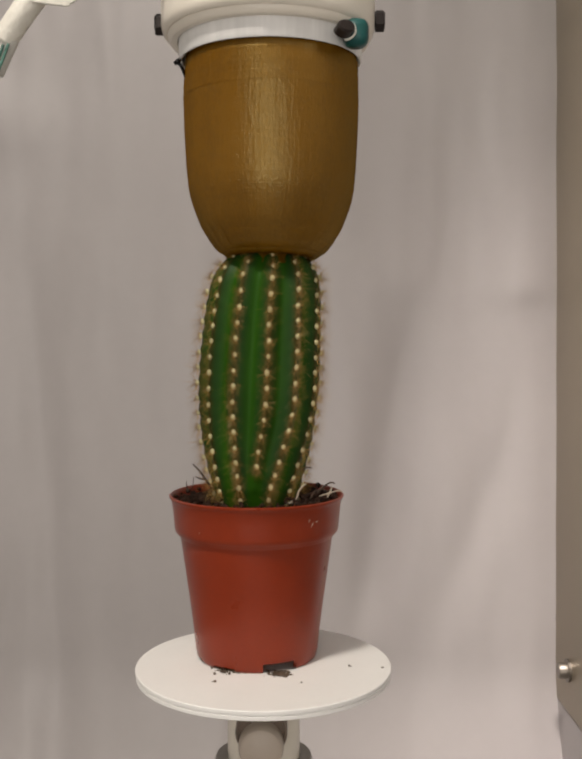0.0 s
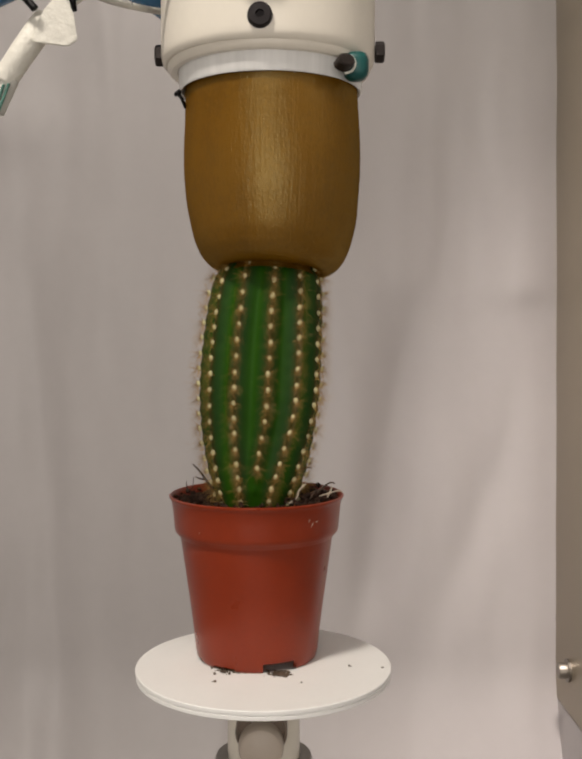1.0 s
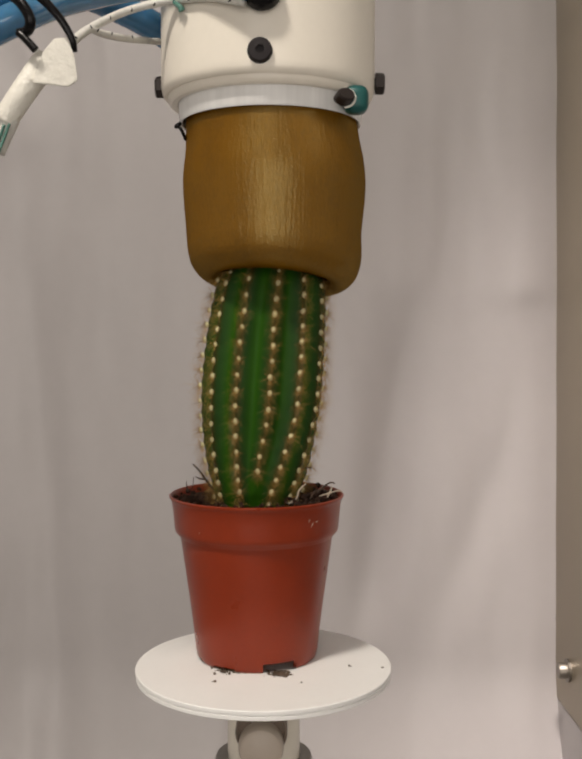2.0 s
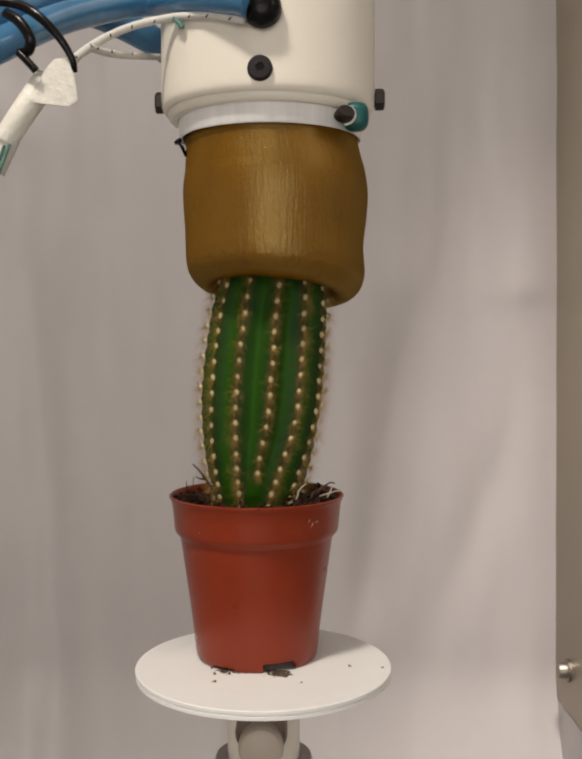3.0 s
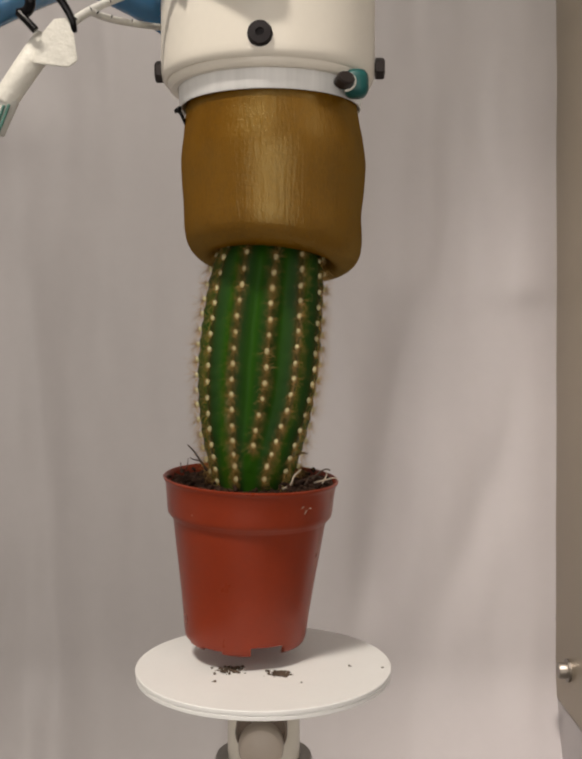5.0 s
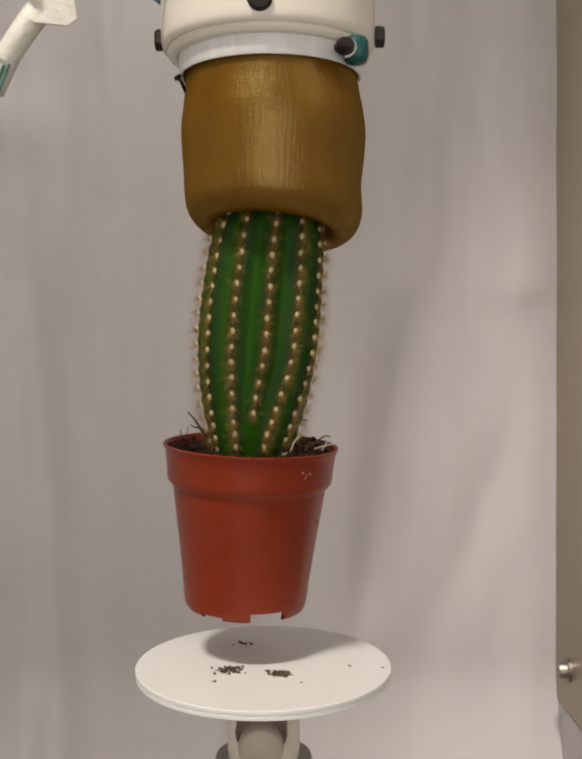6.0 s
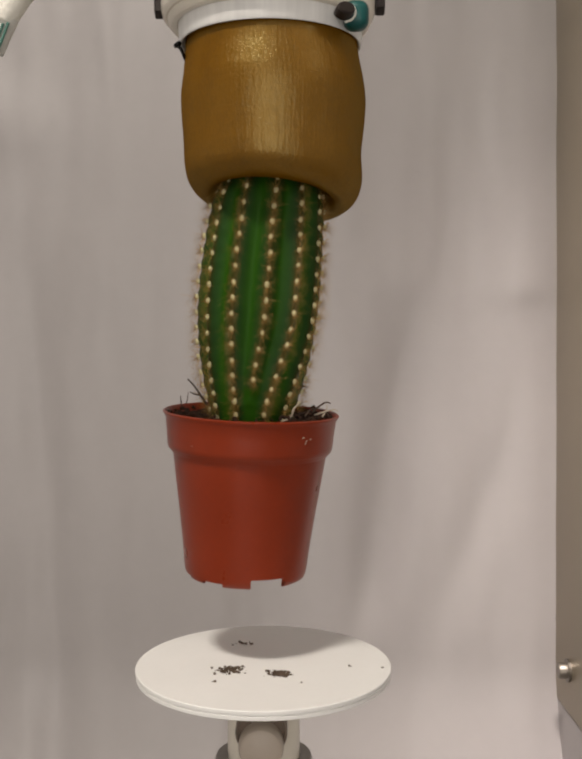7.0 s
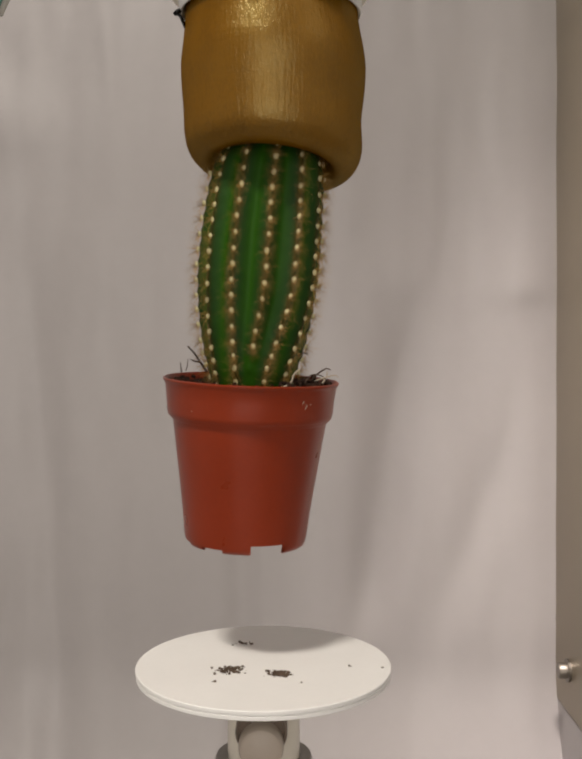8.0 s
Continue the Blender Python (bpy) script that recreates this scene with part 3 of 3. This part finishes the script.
def gripper():
    g = thing("soft_gripper", pose(*HEAD), "cream pipe gripper head with an amber latex membrane", "gripper")
    zp, zr = local(553, 183, 0.455).z, local(553, 205, 0.4585).z
    part("housing", lathe([(0.0500, zp), (0.0530, zp - 0.0003), (0.0543, zp + 0.0008), (0.0550, zp + 0.0032), (0.0552, zp + 0.0060), (0.0552, zp + 0.13), (0.0500, zp + 0.13)], 128, True), M_PVC, g,
         "cream plastic pipe housing")
    part("end_ring", lathe([(0.0475, zr), (0.0506, zr), (0.0517, zr + 0.0009), (0.0523, zr + 0.0026), (0.0525, zp + 0.004), (0.0475, zp + 0.004)], 128, True), M_PVC, g, "stepped cream end ring").location.x = 0.0006
    part("collar", lathe([(0.0456, 0.0004), (0.0466, 0), (0.0472, 0.0008), (0.0477, zr + 0.003), (0.0456, zr + 0.003)], 128, True), M_COLLAR, g, "white clamping collar").location.x = 0.0012
    pieces = membrane(g)
    # front bolt with hexagonal socket
    p = local(537, 142, 0.4555)
    bm = lathe([(0, 0.0018), (0.0019, 0.0019), (0.0020, 0.0036), (0.0050, 0.0034), (0.0057, 0.0026), (0.0060, 0), (0, 0)], 42)
    bmesh.ops.transform(bm, matrix=Matrix.Translation(p) @ Matrix.Rotation(radians(90), 4, "X"), verts=bm.verts)
    part("front_bolt", bm, M_HEAD, g, "black round-headed socket bolt")
    # side bolts
    for x, y, d, side in ((775, 206, 0.508, 1), (340, 213, 0.508, -1)):
        p = local(x, y, d)
        bm = lathe([(0, 0.0046), (0.0050, 0.0046), (0.0056, 0.0038), (0.0056, 0.0), (0.003, 0), (0.003, -0.004), (0, -0.004)], 6)
        bmesh.ops.transform(bm, matrix=Matrix.Translation(p) @ Matrix.Rotation(radians(90 * side), 4, "Y"), verts=bm.verts)
        part("side_bolt", bm, M_BOLT, g, "dark hexagonal bolt", False)
    # clamp screw in a teal cap
    p = local(735, 242, 0.478)
    cap = box(0.0122, 0.012, 0.0138, p, 0.0045, 4)
    part("clamp_cap", cap, M_TEAL, g, "teal rubber cap")
    q = local(710, 237, 0.468)
    bm = lathe([(0, 0.004), (0.0040, 0.004), (0.0048, 0.003), (0.0048, -0.002), (0, -0.002)], 20)
    bmesh.ops.transform(bm, matrix=Matrix.Translation(q) @ Euler((radians(72), 0, radians(22))).to_matrix().to_4x4() @ Matrix.Diagonal((0.95, 0.72, 1, 1)), verts=bm.verts)
    part("clamp_screw", bm, M_BOLT, g, "dark clamp screw head")
    part("screw_washer", tube([q + Vector((0.0055 * math.cos(a), 0.001, 0.0046 * math.sin(a))) for a in [-1.5, -0.9, -0.3, 0.3, 0.9, 1.5]],
                              0.0006, 8, 4), M_TAPE, g, "white rim round the screw")
    a, b, c = local(366, 290, 0.497), local(376, 304, 0.497), local(384, 322, 0.50)
    part("tension_wire", tube([a, (a + b) / 2, b, c], lambda u: 0.0022 if u < 0.25 else 0.0009, 10, 6), M_BLACK, g, "short black twisted wire end")
    # hoses and cables, fixed to the head
    d = 0.42
    boot = local(541, 18, 0.452)
    bm = lathe([(0, 0.0080), (0.0045, 0.0075), (0.0075, 0.0055), (0.0090, 0.0025), (0.0092, -0.001), (0, -0.001)], 40)
    bmesh.ops.transform(bm, matrix=Matrix.Translation(boot) @ Matrix.Rotation(radians(82), 4, "X"), verts=bm.verts)
    part("hose_fitting", bm, M_BLACK, g, "black hose fitting on the housing")
    path = [local(516, 6, 0.446), local(496, 0, 0.448), local(440, -4, 0.457), local(380, -2, 0.473), local(315, 2, 0.494), local(250, 10, 0.486), local(130, 38, 0.455), local(20, 84, 0.425), local(-110, 150, 0.41)]
    part("air_hose", tube(path, 0.0072, 20), M_BLUE, g, "glossy blue air hose")
    path = [local(330, -150, 0.52), local(230, -60, 0.50), local(120, -12, 0.47), local(10, 25, 0.44), local(-110, 70, 0.42)]
    part("air_hose", tube(path, 0.0072, 20), M_BLUE, g, "glossy blue air hose")
    path = [local(400, 150, 0.56), local(335, 96, 0.55), local(230, 40, 0.535), local(120, 0, 0.515), local(0, -30, 0.50), local(-80, -40, 0.49)]
    part("rear_hose", tube(path, 0.0082, 20), M_BLUE, g, "blue air hose behind the housing")
    cable = [(505, 42, 0.449), (440, 32, 0.457), (390, 33, 0.466), (345, 38, 0.474), (275, 54, 0.474), (215, 80, 0.456), (165, 113, 0.422), (135, 145, 0.402)]
    part("braided_cable", tube([local(*q) for q in cable], 0.0019, 14), M_BRAID, g, "white braided cable with dark ticks")
    loop = [(185, 98, 0.436), (215, 108, 0.448), (260, 115, 0.475), (330, 118, 0.53), (380, 116, 0.56)]
    part("braided_loop", tube([local(*q) for q in loop], 0.0017, 14), M_BRAID, g, "grey-white braided cable loop")
    part("cable_end", tube([local(360, 40, 0.470), local(372, 50, 0.468), local(376, 58, 0.468)], lambda u: 0.0010 + 0.0006 * u, 10), M_WIRE, g, "frayed green cable end")
    # dark tracer threads of the braid
    EYE_WAY = Vector((0.1, -1, -0.2)).normalized()
    for line, rad, step in ((cable, 0.0019, 6), (loop, 0.0017, 7)):
        way = smooth_path([local(*q) for q in line], 8)
        for k in range(3, len(way) - 1, step):
            t = (way[k + 1] - way[k]).normalized()
            out = EYE_WAY - t * EYE_WAY.dot(t)
            out.normalize()
            up = out.cross(t)
            for o in (0.30,):
                mid = way[k] + out * rad * math.sqrt(1 - o * o) + up * rad * o
                part("tracer_thread", tube([mid - t * 0.0006 - up * 0.0006, mid, mid + t * 0.0006 + up * 0.0006], 0.00036, 6, 2), M_BLACK, g)
    path = [local(-60, 0, 0.40), local(25, 6, 0.398), local(75, 30, 0.394), local(120, 75, 0.393), local(148, 120, 0.394), local(155, 150, 0.396)]
    part("cable_tie", tube(path, lambda u: 0.0025 * (1 - 0.55 * u), 12, flat=0.5), M_BLACK, g, "black cable tie end")
    path = [local(10, 25, 0.396), local(40, 45, 0.393), local(62, 80, 0.392), local(58, 105, 0.394), local(40, 112, 0.396)]
    part("cable_tie", tube(path, 0.0022, 10, flat=0.6), M_BLACK, g, "black cable tie loop")
    path = [local(38, 108, 0.394), local(55, 125, 0.393), local(74, 146, 0.392)]
    part("cable_tie", tube(path, 0.0016, 10, flat=0.6), M_BLACK, g, "black cable tie end")
    # flag of white tape and the sleeve below
    bm = bmesh.new()
    outline = [(112, 122), (148, 118), (154, 160), (161, 208), (142, 221), (100, 217), (66, 212), (80, 170), (92, 145)]
    fr, bk = [], []
    for x, y in outline:
        bulge = 0.003 * noise.noise(Vector((x / 30, y / 30, 0)))
        fr.append(bm.verts.new(local(x, y, 0.3955 + bulge * 0.5)))
        bk.append(bm.verts.new(local(x, y, 0.3985 + bulge * 0.5)))
    bm.faces.new(fr)
    bm.faces.new(bk[::-1])
    for i in range(len(fr)):
        j = (i + 1) % len(fr)
        bm.faces.new((fr[j], fr[i], bk[i], bk[j]))
    bmesh.ops.triangulate(bm, faces=[f for f in bm.faces if len(f.verts) > 4])
    bmesh.ops.bevel(bm, geom=[e for e in bm.edges if e.calc_face_angle(0) > 0.9], offset=0.0004, segments=2, affect="EDGES")
    bmesh.ops.recalc_face_normals(bm, faces=bm.faces)
    part("tape_flag", sharpen(bm, 25), M_TAPE, g, "folded flag of white tape")
    path = [local(98, 165, 0.404), local(74, 196, 0.402), local(42, 242, 0.40), local(8, 294, 0.40)]
    part("sleeve", tube(path, lambda u: 0.0056 - 0.0006 * u, 20), M_TAPE, g, "white heat-shrink sleeve")
    path = [local(22, 285, 0.40), local(8, 315, 0.40), local(-10, 355, 0.40)]
    part("sleeve_end", tube(path, 0.0040, 16), M_BRAID, g, "clear end with wires")
    path = [local(20, 298, 0.3955), local(10, 325, 0.3955), local(-6, 365, 0.3955)]
    part("wire", tube(path, 0.0006, 8), M_WIRE, g, "thin green wire")
    path = [local(9, 300, 0.3955), local(-2, 330, 0.3955), local(-14, 350, 0.3955)]
    part("wire", tube(path, 0.0006, 8), M_WIRE, g, "thin green wire")
    return g, pieces


GRIPPER, PIECES = gripper()


# ---- crumbs of soil on the plate ----
def crumbs(cx, cy, spread_x, spread_y, count, seed, label):
    rnd = random.Random(seed)
    bm = bmesh.new()
    for q in range(count):
        x, y = rnd.gauss(0, spread_x), rnd.gauss(0, spread_y)
        s = 0.00016 + 0.0008 * rnd.random() ** 2.5
        m = Matrix.Translation((x, y, s * 0.4)) @ Euler((0, 0, rnd.uniform(0, 6))).to_matrix().to_4x4() @ Matrix.Diagonal((s * 1.4, s, s * 0.8, 1))
        bmesh.ops.create_icosphere(bm, subdivisions=1, radius=1, matrix=m)
    for v in bm.verts:
        v.co += Vector((rnd.uniform(-1, 1), rnd.uniform(-1, 1), rnd.uniform(0, 1))) * 0.00012
    ob = obj("soil_crumbs", bm, M_DUST, smooth=False)
    ob.location = (cx, cy, 1.0)
    tagged(ob, label=label, category="soil", kind="stuff")


def on_plate(x, y):
    p = at(x, y, 1.0)
    d = (EYE[2] - 1.0) / (EYE[2] - p.z)
    return (p.x - EYE[0]) * d + EYE[0], EYE[1] + d


for n_, (x_, y_, sx_, sy_, c_, l_) in enumerate((
        (474, 1385, 0.0032, 0.0026, 170, "heap of dark soil crumbs on the white plate"),
        (578, 1392, 0.0026, 0.0020, 160, "dark smear of soil on the white plate"),
        (502, 1330, 0.0030, 0.0016, 14, "few soil crumbs on the white plate"),
        (440, 1408, 0.0004, 0.0004, 3, "soil speck on the white plate"),
        (621, 1411, 0.0004, 0.0004, 3, "soil speck on the white plate"),
        (724, 1377, 0.0004, 0.0003, 3, "soil speck on the white plate"),
        (788, 1380, 0.0003, 0.0003, 2, "soil speck on the white plate"))):
    crumbs(*on_plate(x_, y_), sx_, sy_, c_, 20 + n_, l_)


# ---- what moves ----
HEAD_ROWS = [(0.0, 157.3), (0.5, 127.0), (1.0, 95.3), (1.5, 63.5), (2.0, 31.8), (2.3, 12.7), (2.45, 3.9), (2.6, 0.0), (3.9, 0.0), (4.05, 2.4), (4.2, 10.7), (4.5, 30.8), (5.0, 62.5), (5.5, 94.3), (6.0, 126.0), (6.5, 157.3), (7.0, 190.5), (7.5, 220.8), (8.0, 254.0)]
# seconds; shift of the foot to the right and up; lean to the right
POT_ROWS = [(0.0, 0, 0, 0), (4.15, 0, 0, 0), (4.3, -5, 1.0, 0.6), (4.5, -17, 4, 1.6), (4.7, -22, 16, 2.2), (5.0, -24.5, 37, 2.3), (5.5, -24.5, 70, 2.3), (6.0, -24.5, 104, 2.3),
            (6.5, -24.5, 137, 2.3), (7.0, -24, 171, 2.3), (7.5, -24, 204, 2.3), (8.0, -24, 238, 2.3)]
CACTUS_ROWS = [(0.0, 0, 0, 0), (0.5, 0.5, -1.5, 0.2), (1.0, 0.5, -3, 0.4), (1.5, 0.5, -5, 0.9), (2.0, 0, -9, 1.4), (2.5, -1, -13, 1.8), (3.9, -1, -13, 1.8), (4.05, -1.5, -12, 1.8),
               (4.2, -4, -5, 1.8), (4.5, -8, 8, 1.9), (4.8, -10, 30, 2.1), (5.5, -10, 78, 2.1), (6.0, -10, 112, 2.1), (6.5, -10, 144, 2.1), (7.0, -10, 180, 2.1), (7.5, -10, 212, 2.1), (8.0, -10, 249, 2.1)]
# seconds; share pressed; extra drop of the lip; lean of the lip to the right and to the back; shift to the right
SKIN_ROWS = [(0.0, 0.0, -5, 0.02, 0.06, -1), (0.5, 0.22, -4, 0.035, 0.11, 0), (1.0, 0.42, -3, 0.05, 0.14, 1), (1.5, 0.65, -2, 0.06, 0.165, 3), (2.0, 0.86, -4, 0.07, 0.18, 5),
             (2.6, 1.0, -5, 0.08, 0.185, 7), (3.9, 1.0, -5, 0.08, 0.185, 7), (4.5, 0.98, -3, 0.085, 0.19, 3), (5.5, 0.96, -5, 0.09, 0.195, 3), (6.5, 0.95, -7, 0.085, 0.20, 3),
             (8.0, 0.95, -7, 0.085, 0.20, 3)]


def motions():
    walk(GRIPPER, [(t, pose(HEAD.x, HEAD.y, HEAD.z + dz * KH)) for t, dz in HEAD_ROWS])
    walk(PLANT_POT, [(t, pose(POT.x + dx * KC, POT.y, POT.z + dz * KC, 0.4 + 1.9 * min(1, dz / 20), lean, 0)) for t, dx, dz, lean in POT_ROWS])
    walk(CACTUS_PLANT, [(t, pose(CACTUS.x + dx * 0.000245, CACTUS.y, CACTUS.z + dz * 0.000245, 0, lean, 0)) for t, dx, dz, lean in CACTUS_ROWS])
    for ob, phi, s in PIECES:
        walk(ob, [(t, piece_pose(phi, s, *state)) for t, *state in SKIN_ROWS])


motions()
